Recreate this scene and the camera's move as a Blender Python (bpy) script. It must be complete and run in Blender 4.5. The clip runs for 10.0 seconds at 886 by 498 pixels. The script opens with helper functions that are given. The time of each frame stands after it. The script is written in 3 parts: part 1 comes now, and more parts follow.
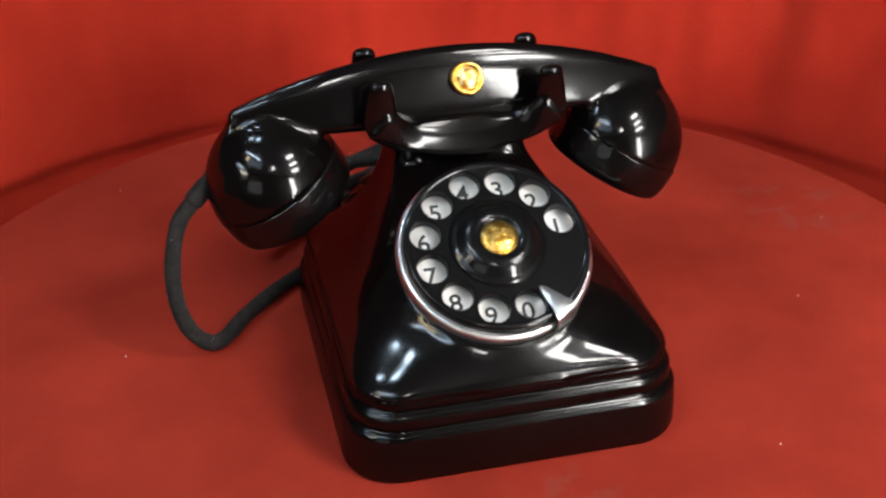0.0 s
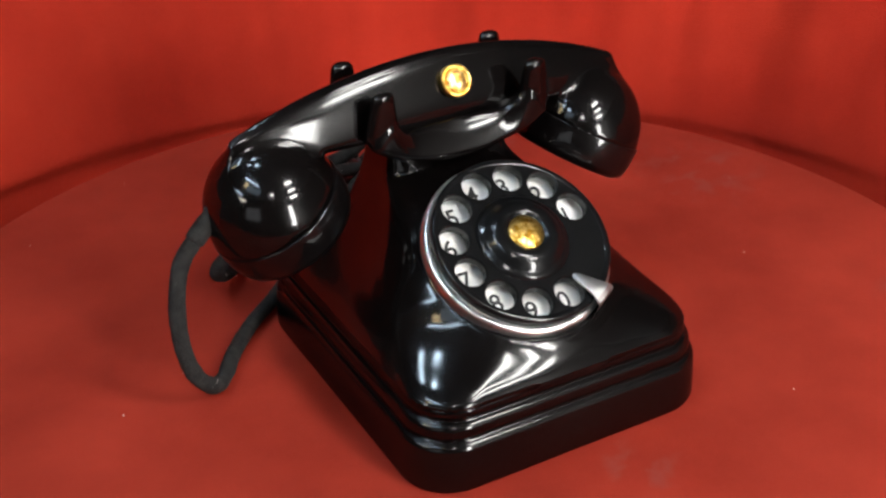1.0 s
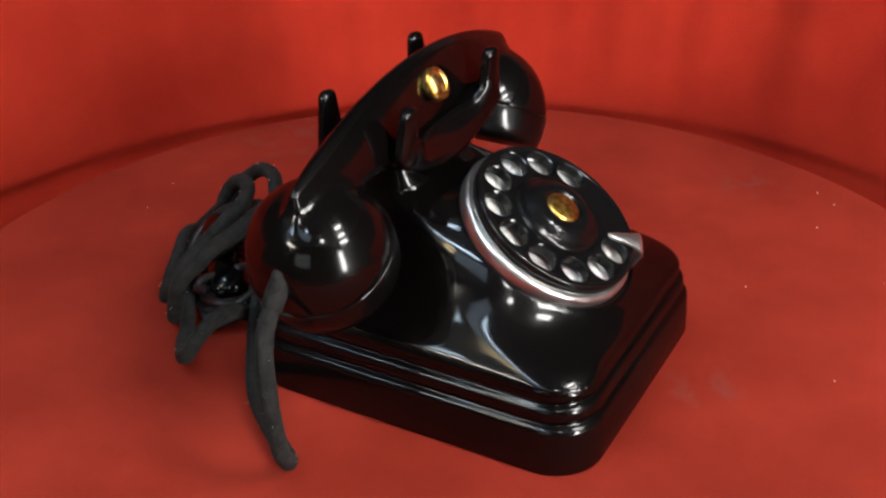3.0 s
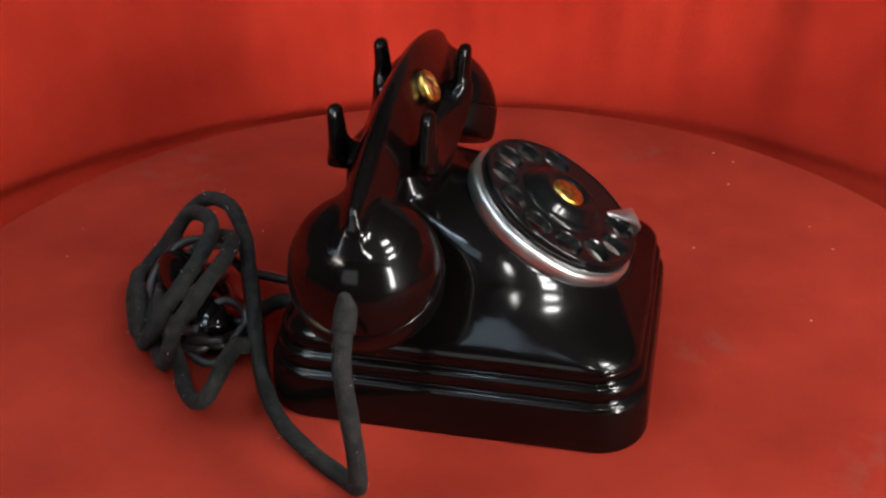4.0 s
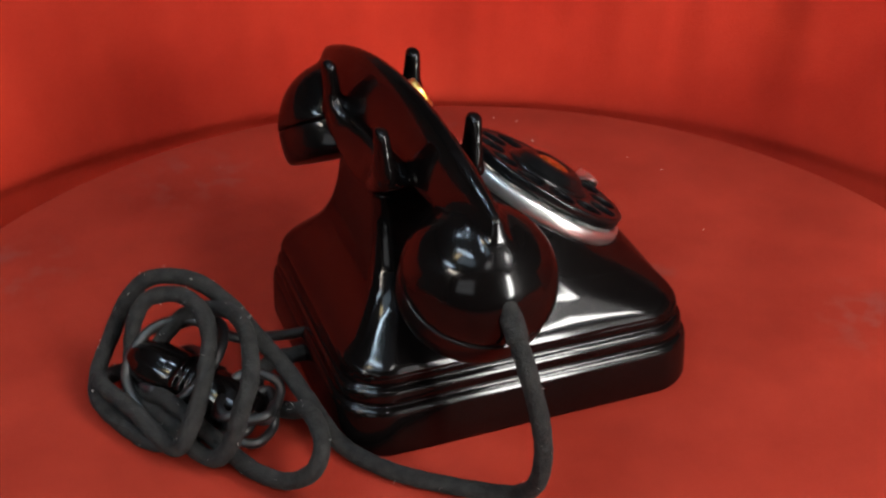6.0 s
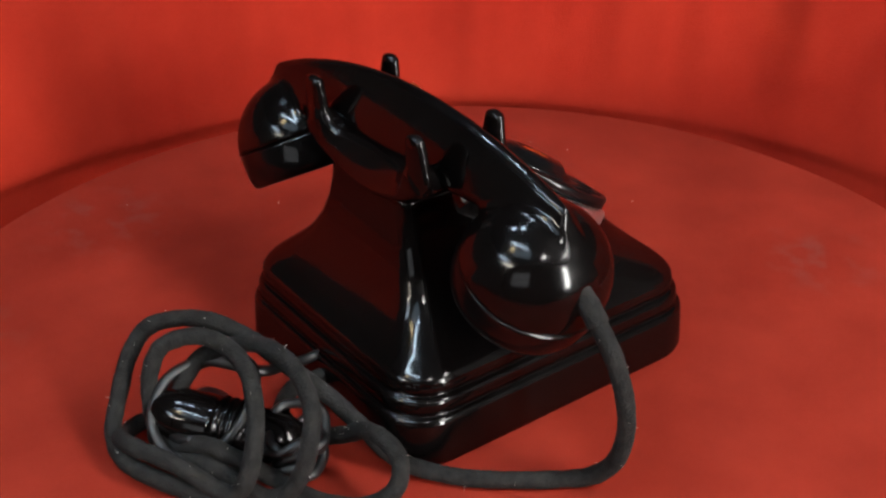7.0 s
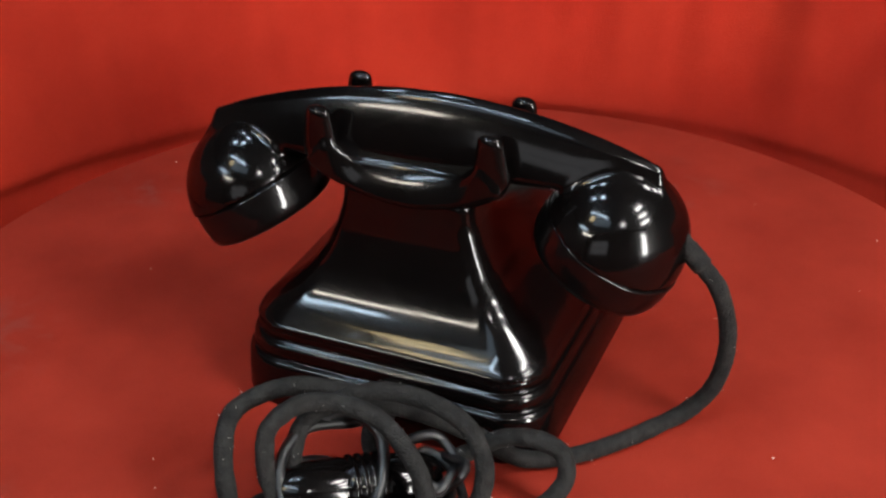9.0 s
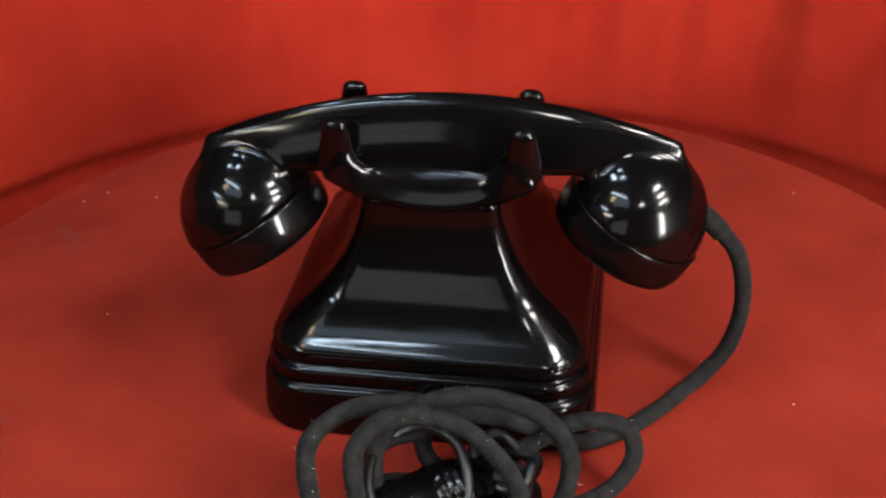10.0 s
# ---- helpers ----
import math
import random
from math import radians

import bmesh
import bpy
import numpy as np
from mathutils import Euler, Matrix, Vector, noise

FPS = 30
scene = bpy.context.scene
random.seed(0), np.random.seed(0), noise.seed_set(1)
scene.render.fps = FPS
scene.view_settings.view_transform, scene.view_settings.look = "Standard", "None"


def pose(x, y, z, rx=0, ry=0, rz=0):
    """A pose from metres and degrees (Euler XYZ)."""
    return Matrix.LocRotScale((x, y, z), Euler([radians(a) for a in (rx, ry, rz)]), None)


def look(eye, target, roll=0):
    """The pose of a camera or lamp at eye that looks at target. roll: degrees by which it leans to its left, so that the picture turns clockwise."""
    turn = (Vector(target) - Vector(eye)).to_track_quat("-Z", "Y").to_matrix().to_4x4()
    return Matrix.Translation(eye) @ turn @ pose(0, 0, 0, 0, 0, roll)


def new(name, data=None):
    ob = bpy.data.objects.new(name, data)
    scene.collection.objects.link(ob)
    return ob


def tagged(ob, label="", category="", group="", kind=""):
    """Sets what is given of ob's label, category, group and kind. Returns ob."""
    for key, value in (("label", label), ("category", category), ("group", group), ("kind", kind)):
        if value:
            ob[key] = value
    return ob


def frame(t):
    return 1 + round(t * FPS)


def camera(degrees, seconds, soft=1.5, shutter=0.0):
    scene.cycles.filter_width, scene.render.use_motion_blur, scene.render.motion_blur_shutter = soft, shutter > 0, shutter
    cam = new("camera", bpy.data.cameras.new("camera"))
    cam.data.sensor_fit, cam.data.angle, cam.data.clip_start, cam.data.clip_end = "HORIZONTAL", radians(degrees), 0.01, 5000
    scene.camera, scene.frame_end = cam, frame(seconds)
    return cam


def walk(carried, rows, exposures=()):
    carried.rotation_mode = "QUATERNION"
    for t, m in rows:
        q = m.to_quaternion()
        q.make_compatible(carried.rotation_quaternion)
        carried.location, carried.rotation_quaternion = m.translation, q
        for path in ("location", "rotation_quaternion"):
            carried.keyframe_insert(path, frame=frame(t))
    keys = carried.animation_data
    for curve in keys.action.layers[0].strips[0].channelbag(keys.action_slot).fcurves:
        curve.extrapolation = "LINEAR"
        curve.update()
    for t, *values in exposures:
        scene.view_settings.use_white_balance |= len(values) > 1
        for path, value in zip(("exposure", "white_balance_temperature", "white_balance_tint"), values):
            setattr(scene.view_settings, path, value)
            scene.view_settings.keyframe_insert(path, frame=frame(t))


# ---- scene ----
cam = camera(38.45, 10.0, soft=2.4)
EYE = Vector((0.0, -0.4967, 0.3467))


def aimed(yaw, pitch, roll=-0.5):
    """The camera's pose on its stand, by its bearing to the east of north and its tilt, in degrees."""
    y, p = radians(yaw), radians(pitch)
    return look(EYE, EYE + Vector((math.sin(y) * math.cos(p), math.cos(y) * math.cos(p), math.sin(p))), roll)


# the stand settles during the first second, then holds still
walk(cam, [(t, aimed(-0.678 - 0.0255 * dx, -30.60 + 0.0255 * dy)) for t, dx, dy in (
    (0.0, 4.8, -6.0), (0.5, 2.6, -3.6), (1.0, 1.0, -1.2), (1.5, 0.6, 0.0), (2.0, 0.4, 0.0), (10.0, 0.0, 0.0))])
scene.view_settings.exposure = 0.0

# ---- world and lights ----
world = bpy.data.worlds.new("room_air")
world.use_nodes = True
world.node_tree.nodes["Background"].inputs[0].default_value = (0.9, 0.95, 1.0, 1)
world.node_tree.nodes["Background"].inputs[1].default_value = 0.015
scene.world = world


# ---- materials ----
def material(name, color, rough=0.5, metal=0.0, coat=0.0):
    m = bpy.data.materials.new(name)
    m.use_nodes = True
    b = m.node_tree.nodes["Principled BSDF"]
    b.inputs["Base Color"].default_value = (*color, 1)
    b.inputs["Roughness"].default_value = rough
    b.inputs["Metallic"].default_value = metal
    b.inputs["Coat Weight"].default_value = coat
    return m


def node(m, kind, **sets):
    n = m.node_tree.nodes.new(kind)
    for key, value in sets.items():
        n.inputs[key].default_value = value
    return n


def link(m, a, ao, b, bi):
    m.node_tree.links.new(a.outputs[ao], b.inputs[bi])


def bsdf(m):
    return m.node_tree.nodes["Principled BSDF"]


def mottled(m, scale, dark, light, detail=6.0, low=0.3, high=0.7, coords=None):
    """Base colour between two tones by noise."""
    n = node(m, "ShaderNodeTexNoise", Scale=scale, Detail=detail)
    r = m.node_tree.nodes.new("ShaderNodeValToRGB")
    r.color_ramp.elements[0].position, r.color_ramp.elements[1].position = low, high
    r.color_ramp.elements[0].color, r.color_ramp.elements[1].color = (*dark, 1), (*light, 1)
    c = coords or m.node_tree.nodes.new("ShaderNodeTexCoord")
    link(m, c, "Object", n, "Vector")
    link(m, n, "Fac", r, "Fac")
    link(m, r, "Color", bsdf(m), "Base Color")
    return r


def relief(m, scale, strength, distance, detail=3.0, before=None):
    n = node(m, "ShaderNodeTexNoise", Scale=scale, Detail=detail)
    c = m.node_tree.nodes.new("ShaderNodeTexCoord")
    link(m, c, "Object", n, "Vector")
    b = node(m, "ShaderNodeBump", Strength=strength, Distance=distance)
    link(m, n, "Fac", b, "Height")
    if before:
        link(m, before, "Normal", b, "Normal")
    link(m, b, "Normal", bsdf(m), "Normal")
    return b


def worn_gloss(m, scale, low, high):
    n = node(m, "ShaderNodeTexNoise", Scale=scale, Detail=5.0)
    c = m.node_tree.nodes.new("ShaderNodeTexCoord")
    link(m, c, "Object", n, "Vector")
    r = m.node_tree.nodes.new("ShaderNodeMapRange")
    r.inputs["From Min"].default_value, r.inputs["From Max"].default_value = 0.3, 0.7
    r.inputs["To Min"].default_value, r.inputs["To Max"].default_value = low, high
    link(m, n, "Fac", r, "Value")
    link(m, r, "Result", bsdf(m), "Roughness")


BAKELITE = material("black_bakelite", (0.006, 0.005, 0.005), 0.08)
mottled(BAKELITE, 35, (0.0012, 0.0009, 0.0009), (0.0024, 0.0017, 0.0016))
worn_gloss(BAKELITE, 60, 0.06, 0.14)
relief(BAKELITE, 45, 0.05, 0.0006)


def polish(m, base_rough, coat_rough):
    """A clear polish over a hazier surface."""
    b = bsdf(m)
    for l in list(b.inputs["Roughness"].links):
        m.node_tree.links.new(l.from_socket, b.inputs["Coat Roughness"])
        m.node_tree.links.remove(l)
    b.inputs["Roughness"].default_value = base_rough
    b.inputs["Coat Weight"].default_value = 1.0
    b.inputs["Coat IOR"].default_value = 1.37
    # the polish dulls where it is seen at a slant
    lw = node(m, "ShaderNodeLayerWeight", Blend=0.5)
    r = m.node_tree.nodes.new("ShaderNodeMapRange")
    r.inputs["From Min"].default_value, r.inputs["From Max"].default_value = 0.36, 0.70
    r.inputs["To Min"].default_value, r.inputs["To Max"].default_value = 0.80, 0.07
    link(m, lw, "Facing", r, "Value")
    link(m, r, "Result", b, "Coat Weight")
    b.inputs["Specular IOR Level"].default_value = 0.06


polish(BAKELITE, 0.24, 0.05)

CAP_BAKELITE = material("black_bakelite_cap", (0.0022, 0.0017, 0.0017), 0.09)
worn_gloss(CAP_BAKELITE, 80, 0.05, 0.12)
polish(CAP_BAKELITE, 0.30, 0.05)

WHEEL_BLACK = material("black_enamel", (0.003, 0.003, 0.0032), 0.12)
worn_gloss(WHEEL_BLACK, 120, 0.06, 0.16)
polish(WHEEL_BLACK, 0.30, 0.05)

NICKEL = material("polished_nickel", (0.62, 0.61, 0.60), 0.3, 1.0)
worn_gloss(NICKEL, 150, 0.26, 0.42)

PLATE_WHITE = material("white_enamel", (0.8, 0.79, 0.77), 0.25)
mottled(PLATE_WHITE, 120, (0.7, 0.69, 0.66), (0.85, 0.84, 0.82))

INK = material("black_print", (0.01, 0.01, 0.01), 0.5)

GOLD = material("gold_foil", (0.85, 0.5, 0.1), 0.28, 1.0)
mottled(GOLD, 400, (0.55, 0.26, 0.02), (0.95, 0.66, 0.2), 2.0, 0.35, 0.65)
relief(GOLD, 420, 0.6, 0.0008, 2.0)

PALE_GOLD = material("pale_gold_foil", (0.9, 0.62, 0.25), 0.35, 1.0)
mottled(PALE_GOLD, 300, (0.35, 0.17, 0.03), (0.95, 0.72, 0.33), 2.0, 0.4, 0.6)
relief(PALE_GOLD, 500, 0.5, 0.0006, 2.0)

BRAID = material("grey_braided_cotton", (0.05, 0.047, 0.045), 0.95)
mottled(BRAID, 220, (0.0065, 0.0063, 0.0062), (0.0180, 0.0171, 0.0162), 4.0)
relief(BRAID, 900, 0.9, 0.0008, 2.0)
bsdf(BRAID).inputs["Specular IOR Level"].default_value = 0.2

FIBRE = material("frayed_cotton", (0.55, 0.52, 0.48), 0.9)
RUBBER = material("black_rubber", (0.005, 0.005, 0.0055), 0.22)
worn_gloss(RUBBER, 180, 0.34, 0.50)

FELT = material("red_felt", (0.42, 0.03, 0.02), 0.95)
mottled(FELT, 14, (0.185, 0.0165, 0.009), (0.265, 0.026, 0.0145), 9.0)
relief(FELT, 1600, 0.5, 0.0006, 2.0)
bsdf(FELT).inputs["Specular IOR Level"].default_value = 0.05

DRAPE = material("red_drape", (0.45, 0.02, 0.012), 0.95)
mottled(DRAPE, 6, (0.20, 0.011, 0.006), (0.345, 0.026, 0.0125), 9.0)
relief(DRAPE, 1300, 0.5, 0.0006, 2.0)
bsdf(DRAPE).inputs["Specular IOR Level"].default_value = 0.05



def scuffs(m, places):
    """Grey dust rubbed into the felt round some places, broken up by noise."""
    ramp = bsdf(m).inputs["Base Color"].links[0].from_node
    c = m.node_tree.nodes.new("ShaderNodeTexCoord")
    n = node(m, "ShaderNodeTexNoise", Scale=70.0, Detail=6.0)
    link(m, c, "Object", n, "Vector")
    last, out = ramp, "Color"
    for place, size in places:
        d = m.node_tree.nodes.new("ShaderNodeVectorMath")
        d.operation = "DISTANCE"
        d.inputs[1].default_value = place
        link(m, c, "Object", d, 0)
        r = m.node_tree.nodes.new("ShaderNodeMapRange")
        r.inputs["From Min"].default_value, r.inputs["From Max"].default_value = size, size * 0.2
        link(m, d, "Value", r, "Value")
        f = m.node_tree.nodes.new("ShaderNodeMath")
        f.operation = "MULTIPLY"
        link(m, r, "Result", f, 0)
        p = m.node_tree.nodes.new("ShaderNodeMapRange")
        p.inputs["From Min"].default_value, p.inputs["From Max"].default_value = 0.50, 0.66
        p.inputs["To Max"].default_value = 0.30
        link(m, n, "Fac", p, "Value")
        link(m, p, "Result", f, 1)
        x = m.node_tree.nodes.new("ShaderNodeMix")
        x.data_type = "RGBA"
        link(m, f, "Value", x, 0)
        link(m, last, out, x, 6)
        x.inputs[7].default_value = (0.15, 0.07, 0.06, 1)
        last, out = x, 2
    link(m, last, out, bsdf(m), "Base Color")


scuffs(FELT, (((0.227, -0.076, 0), 0.030), ((0.215, 0.085, 0), 0.05), ((0.15, 0.2, 0), 0.05), ((0.02, -0.115, 0), 0.025), ((-0.05, -0.2, 0), 0.04)))
WALL_PAINT = material("dim_wall_paint", (0.16, 0.155, 0.15), 0.8)
mottled(WALL_PAINT, 3, (0.085, 0.082, 0.08), (0.11, 0.107, 0.105))
CEILING_PAINT = material("dim_ceiling_paint", (0.4, 0.4, 0.4), 0.8)
mottled(CEILING_PAINT, 3, (0.07, 0.07, 0.072), (0.09, 0.09, 0.092))
FLOOR_MAT = material("dark_floor", (0.09, 0.07, 0.055), 0.6)
mottled(FLOOR_MAT, 5, (0.07, 0.055, 0.045), (0.11, 0.085, 0.065))


def glow(name, color, strength):
    m = material(name, color, 0.5)
    bsdf(m).inputs["Emission Color"].default_value = (*color, 1)
    bsdf(m).inputs["Emission Strength"].default_value = strength
    return m


# ---- building helpers ----
def part(name, bm, mat, parent=None, label="", smooth=True):
    me = bpy.data.meshes.new(name)
    bmesh.ops.recalc_face_normals(bm, faces=bm.faces)
    bm.to_mesh(me)
    bm.free()
    return part_mesh(name, me, mat, parent, label, smooth)


def part_mesh(name, me, mat, parent=None, label="", smooth=True):
    me.materials.append(mat)
    if smooth:
        me.shade_smooth()
    ob = new(name, me)
    ob.parent = parent
    if label:
        tagged(ob, label)
    return ob


def from_lists(name, verts, faces):
    me = bpy.data.meshes.new(name)
    me.from_pydata(verts, [], faces)
    me.update()
    return me


def frame_for(axis):
    a = Vector(axis).normalized()
    return Matrix.Translation((0, 0, 0)) @ a.to_track_quat("Z", "Y").to_matrix().to_4x4()


def lathe(profile, m, steps=96, closed=False):
    """Surface of revolution of (radius, height) about the z axis of m."""
    bm = bmesh.new()
    rings = []
    for rad, h in profile:
        if rad < 1e-6:
            rings.append([bm.verts.new(m @ Vector((0, 0, h)))])
        else:
            rings.append([bm.verts.new(m @ Vector((rad * math.cos(2 * math.pi * i / steps), rad * math.sin(2 * math.pi * i / steps), h))) for i in range(steps)])
    pairs = list(zip(rings, rings[1:] + (rings[:1] if closed else [])))
    for a, b in (pairs if closed else pairs[:len(rings) - 1]):
        for i in range(steps):
            j = (i + 1) % steps
            if len(a) == 1 and len(b) == 1:
                continue
            if len(a) == 1:
                bm.faces.new((a[0], b[i], b[j]))
            elif len(b) == 1:
                bm.faces.new((a[i], a[j], b[0]))
            else:
                bm.faces.new((a[i], a[j], b[j], b[i]))
    return bm


def spline(points, n):
    """Points along a smooth curve through the control points."""
    p = [Vector(q) for q in points]
    p = [p[0] * 2 - p[1]] + p + [p[-1] * 2 - p[-2]]
    out = []
    for i in range(1, len(p) - 2):
        a, b, c, d = p[i - 1:i + 3]
        for k in range(n):
            t = k / n
            out.append(0.5 * (2 * b + (c - a) * t + (2 * a - 5 * b + 4 * c - d) * t * t + (3 * b - a - 3 * c + d) * t ** 3))
    out.append(p[-2])
    return out


def tube(path, radius, sides=12, ripple=0.0):
    bm = bmesh.new()
    rings = []
    up = Vector((0.13, 0.21, 1)).normalized()
    for i, p in enumerate(path):
        d = (path[min(i + 1, len(path) - 1)] - path[max(i - 1, 0)]).normalized()
        up = (up - d * up.dot(d)).normalized()
        side = d.cross(up)
        r = (radius(i / (len(path) - 1)) if callable(radius) else radius)
        r *= 1 + ripple * noise.noise(p * 220)
        rings.append([bm.verts.new(p + (side * math.cos(2 * math.pi * k / sides) + up * math.sin(2 * math.pi * k / sides)) * r) for k in range(sides)])
    for a, b in zip(rings, rings[1:]):
        for k in range(sides):
            bm.faces.new((a[k], a[(k + 1) % sides], b[(k + 1) % sides], b[k]))
    bm.faces.new(rings[0]), bm.faces.new(list(reversed(rings[-1])))
    return bm


def box(lo, hi, bevel=0.0):
    bm = bmesh.new()
    bmesh.ops.create_cube(bm, size=1)
    for v in bm.verts:
        v.co = Vector([lo[k] + (v.co[k] + 0.5) * (hi[k] - lo[k]) for k in range(3)])
    if bevel:
        bmesh.ops.bevel(bm, geom=bm.edges[:], offset=bevel, segments=2, affect="EDGES")
    return bm


# Moulded forms: the zero surface of a blended field, in millimetres.
def smin(a, b, k):
    h = np.clip(0.5 + 0.5 * (b - a) / k, 0, 1)
    return b * (1 - h) + a * h - k * h * (1 - h)


def smax(a, b, k):
    return -smin(-a, -b, k)


def moulded(name, field, lo, hi, step):
    """Mesh of field(x, y, z) = 0 inside the box, by surface nets, then drawn onto the surface."""
    ax = [np.arange(lo[k], hi[k] + step, step) for k in range(3)]
    X, Y, Z = np.meshgrid(*ax, indexing="ij")
    f = field(X, Y, Z)
    s = f < 0
    n = [len(a) - 1 for a in ax]
    acc = np.zeros((*n, 3))
    cnt = np.zeros(n)
    corners = [(i, j, k) for i in (0, 1) for j in (0, 1) for k in (0, 1)]

    def view(a, c):
        return a[c[0]:c[0] + n[0], c[1]:c[1] + n[1], c[2]:c[2] + n[2]]
    for c in corners:
        for axis in range(3):
            if c[axis]:
                continue
            e = list(c)
            e[axis] = 1
            fa, fb = view(f, c), view(f, e)
            cross = (fa < 0) != (fb < 0)
            t = np.where(cross, fa / np.where(cross, fa - fb, 1), 0)
            for q in range(3):
                acc[..., q] += np.where(cross, c[q] + (t if q == axis else 0), 0)
            cnt += cross
    active = cnt > 0
    ids = -np.ones(n, int)
    ids[active] = np.arange(active.sum())
    idx = np.argwhere(active)
    P = np.array(lo) + (idx + acc[active] / cnt[active][:, None]) * step
    faces = []
    for axis in range(3):
        o1, o2 = (axis + 1) % 3, (axis + 2) % 3
        a = [slice(1, n[q]) for q in range(3)]
        b = list(a)
        a[axis], b[axis] = slice(0, n[axis]), slice(1, n[axis] + 1)
        sa, sb = s[tuple(a)], s[tuple(b)]
        where = np.argwhere(sa != sb)
        flip = sa[tuple(where.T)]
        base = where.copy()
        base[:, o1] += 1
        base[:, o2] += 1
        quads = []
        for d1, d2 in ((0, 0), (1, 0), (1, 1), (0, 1)):
            g = base.copy()
            g[:, o1] -= d1
            g[:, o2] -= d2
            quads.append(ids[tuple(g.T)])
        quads = np.stack(quads, 1)
        faces.append(np.where(flip[:, None], quads, quads[:, ::-1]))
    faces = np.concatenate(faces)
    faces = faces[(faces >= 0).all(1)]
    for _ in range(4):
        h = 0.05
        v = field(*P.T)
        g = np.stack([(field(*(P + h * e).T) - field(*(P - h * e).T)) / (2 * h) for e in np.eye(3)], 1)
        move = -(v / np.maximum((g * g).sum(1), 0.05))[:, None] * g
        P = P + np.clip(move, -0.5 * step, 0.5 * step)
    return from_lists(name, (P / 1000).tolist(), faces.tolist())


# ---- the room ----
TABLE_Z = -0.060
ROOM = 2.6
CEILING = 1.85
KEY = 54.0
LAMP_METAL = material("lamp_metal", (0.3, 0.3, 0.3), 0.5)
for name, lo, hi, mat in (
        ("floor", (-ROOM, -ROOM, -0.86), (ROOM, ROOM, -0.81), FLOOR_MAT),
        ("ceiling", (-ROOM, -ROOM, 1.85), (ROOM, ROOM, 1.9), CEILING_PAINT),
        ("wall_north", (-ROOM, ROOM, -0.81), (ROOM, ROOM + 0.1, 1.85), WALL_PAINT),
        ("wall_south", (-ROOM, -ROOM - 0.1, -0.81), (ROOM, -ROOM, 1.85), WALL_PAINT),
        ("wall_east", (ROOM, -ROOM, -0.81), (ROOM + 0.1, ROOM, 1.85), WALL_PAINT),
        ("wall_west", (-ROOM - 0.1, -ROOM, -0.81), (-ROOM, ROOM, 1.85), WALL_PAINT)):
    tagged(part(name, box(lo, hi), mat, None, "", False), "plain dim painted " + name.split("_")[0] + " of the room", name.split("_")[0], "", "structure")

CENTRE_X = 0.005   # the telephone stands this far from the turning axis


# ---- lamps, seen as glints on the bakelite, and one added sheen panel ----
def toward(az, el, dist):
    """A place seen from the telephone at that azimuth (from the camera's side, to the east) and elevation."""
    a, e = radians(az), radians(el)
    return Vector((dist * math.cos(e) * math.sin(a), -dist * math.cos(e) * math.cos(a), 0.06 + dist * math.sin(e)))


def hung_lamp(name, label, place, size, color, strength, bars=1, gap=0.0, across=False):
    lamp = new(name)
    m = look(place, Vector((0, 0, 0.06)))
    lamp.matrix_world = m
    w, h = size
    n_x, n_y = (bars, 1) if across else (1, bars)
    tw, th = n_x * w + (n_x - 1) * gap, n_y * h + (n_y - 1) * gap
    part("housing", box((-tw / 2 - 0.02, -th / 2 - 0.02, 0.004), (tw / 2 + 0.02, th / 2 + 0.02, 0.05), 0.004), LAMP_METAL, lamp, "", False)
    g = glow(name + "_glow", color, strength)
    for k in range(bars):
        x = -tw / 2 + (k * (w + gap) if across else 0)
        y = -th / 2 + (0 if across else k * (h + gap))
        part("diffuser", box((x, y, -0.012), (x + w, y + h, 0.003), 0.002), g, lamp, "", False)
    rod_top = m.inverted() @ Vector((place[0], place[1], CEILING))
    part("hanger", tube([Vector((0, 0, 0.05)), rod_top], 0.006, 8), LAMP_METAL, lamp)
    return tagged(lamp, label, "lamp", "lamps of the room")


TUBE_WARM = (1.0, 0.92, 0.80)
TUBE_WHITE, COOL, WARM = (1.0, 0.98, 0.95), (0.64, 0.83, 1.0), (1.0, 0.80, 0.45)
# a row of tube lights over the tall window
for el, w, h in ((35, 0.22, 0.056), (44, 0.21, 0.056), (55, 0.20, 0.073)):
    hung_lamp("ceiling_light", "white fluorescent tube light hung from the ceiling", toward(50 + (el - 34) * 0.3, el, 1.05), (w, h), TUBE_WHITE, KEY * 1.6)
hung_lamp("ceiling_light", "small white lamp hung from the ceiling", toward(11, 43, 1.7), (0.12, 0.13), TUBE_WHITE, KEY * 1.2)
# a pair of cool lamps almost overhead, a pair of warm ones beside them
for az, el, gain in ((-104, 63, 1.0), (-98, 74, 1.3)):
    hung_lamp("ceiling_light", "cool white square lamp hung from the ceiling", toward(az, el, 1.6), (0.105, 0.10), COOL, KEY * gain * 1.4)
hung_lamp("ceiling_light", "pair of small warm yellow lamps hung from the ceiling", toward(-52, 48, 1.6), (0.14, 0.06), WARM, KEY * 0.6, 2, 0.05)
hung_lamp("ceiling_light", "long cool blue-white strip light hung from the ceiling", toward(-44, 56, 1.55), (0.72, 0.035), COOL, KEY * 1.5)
# added broad panel that lays a blue-grey haze on the housing's rear flare
hung_lamp("ceiling_light", "dim cool glowing panel hung from the ceiling, added for a blue-grey sheen", toward(-30, 46, 1.8), (0.75, 0.30), COOL, KEY * 0.04)
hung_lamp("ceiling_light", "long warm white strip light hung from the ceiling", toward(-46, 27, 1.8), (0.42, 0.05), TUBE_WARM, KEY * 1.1)
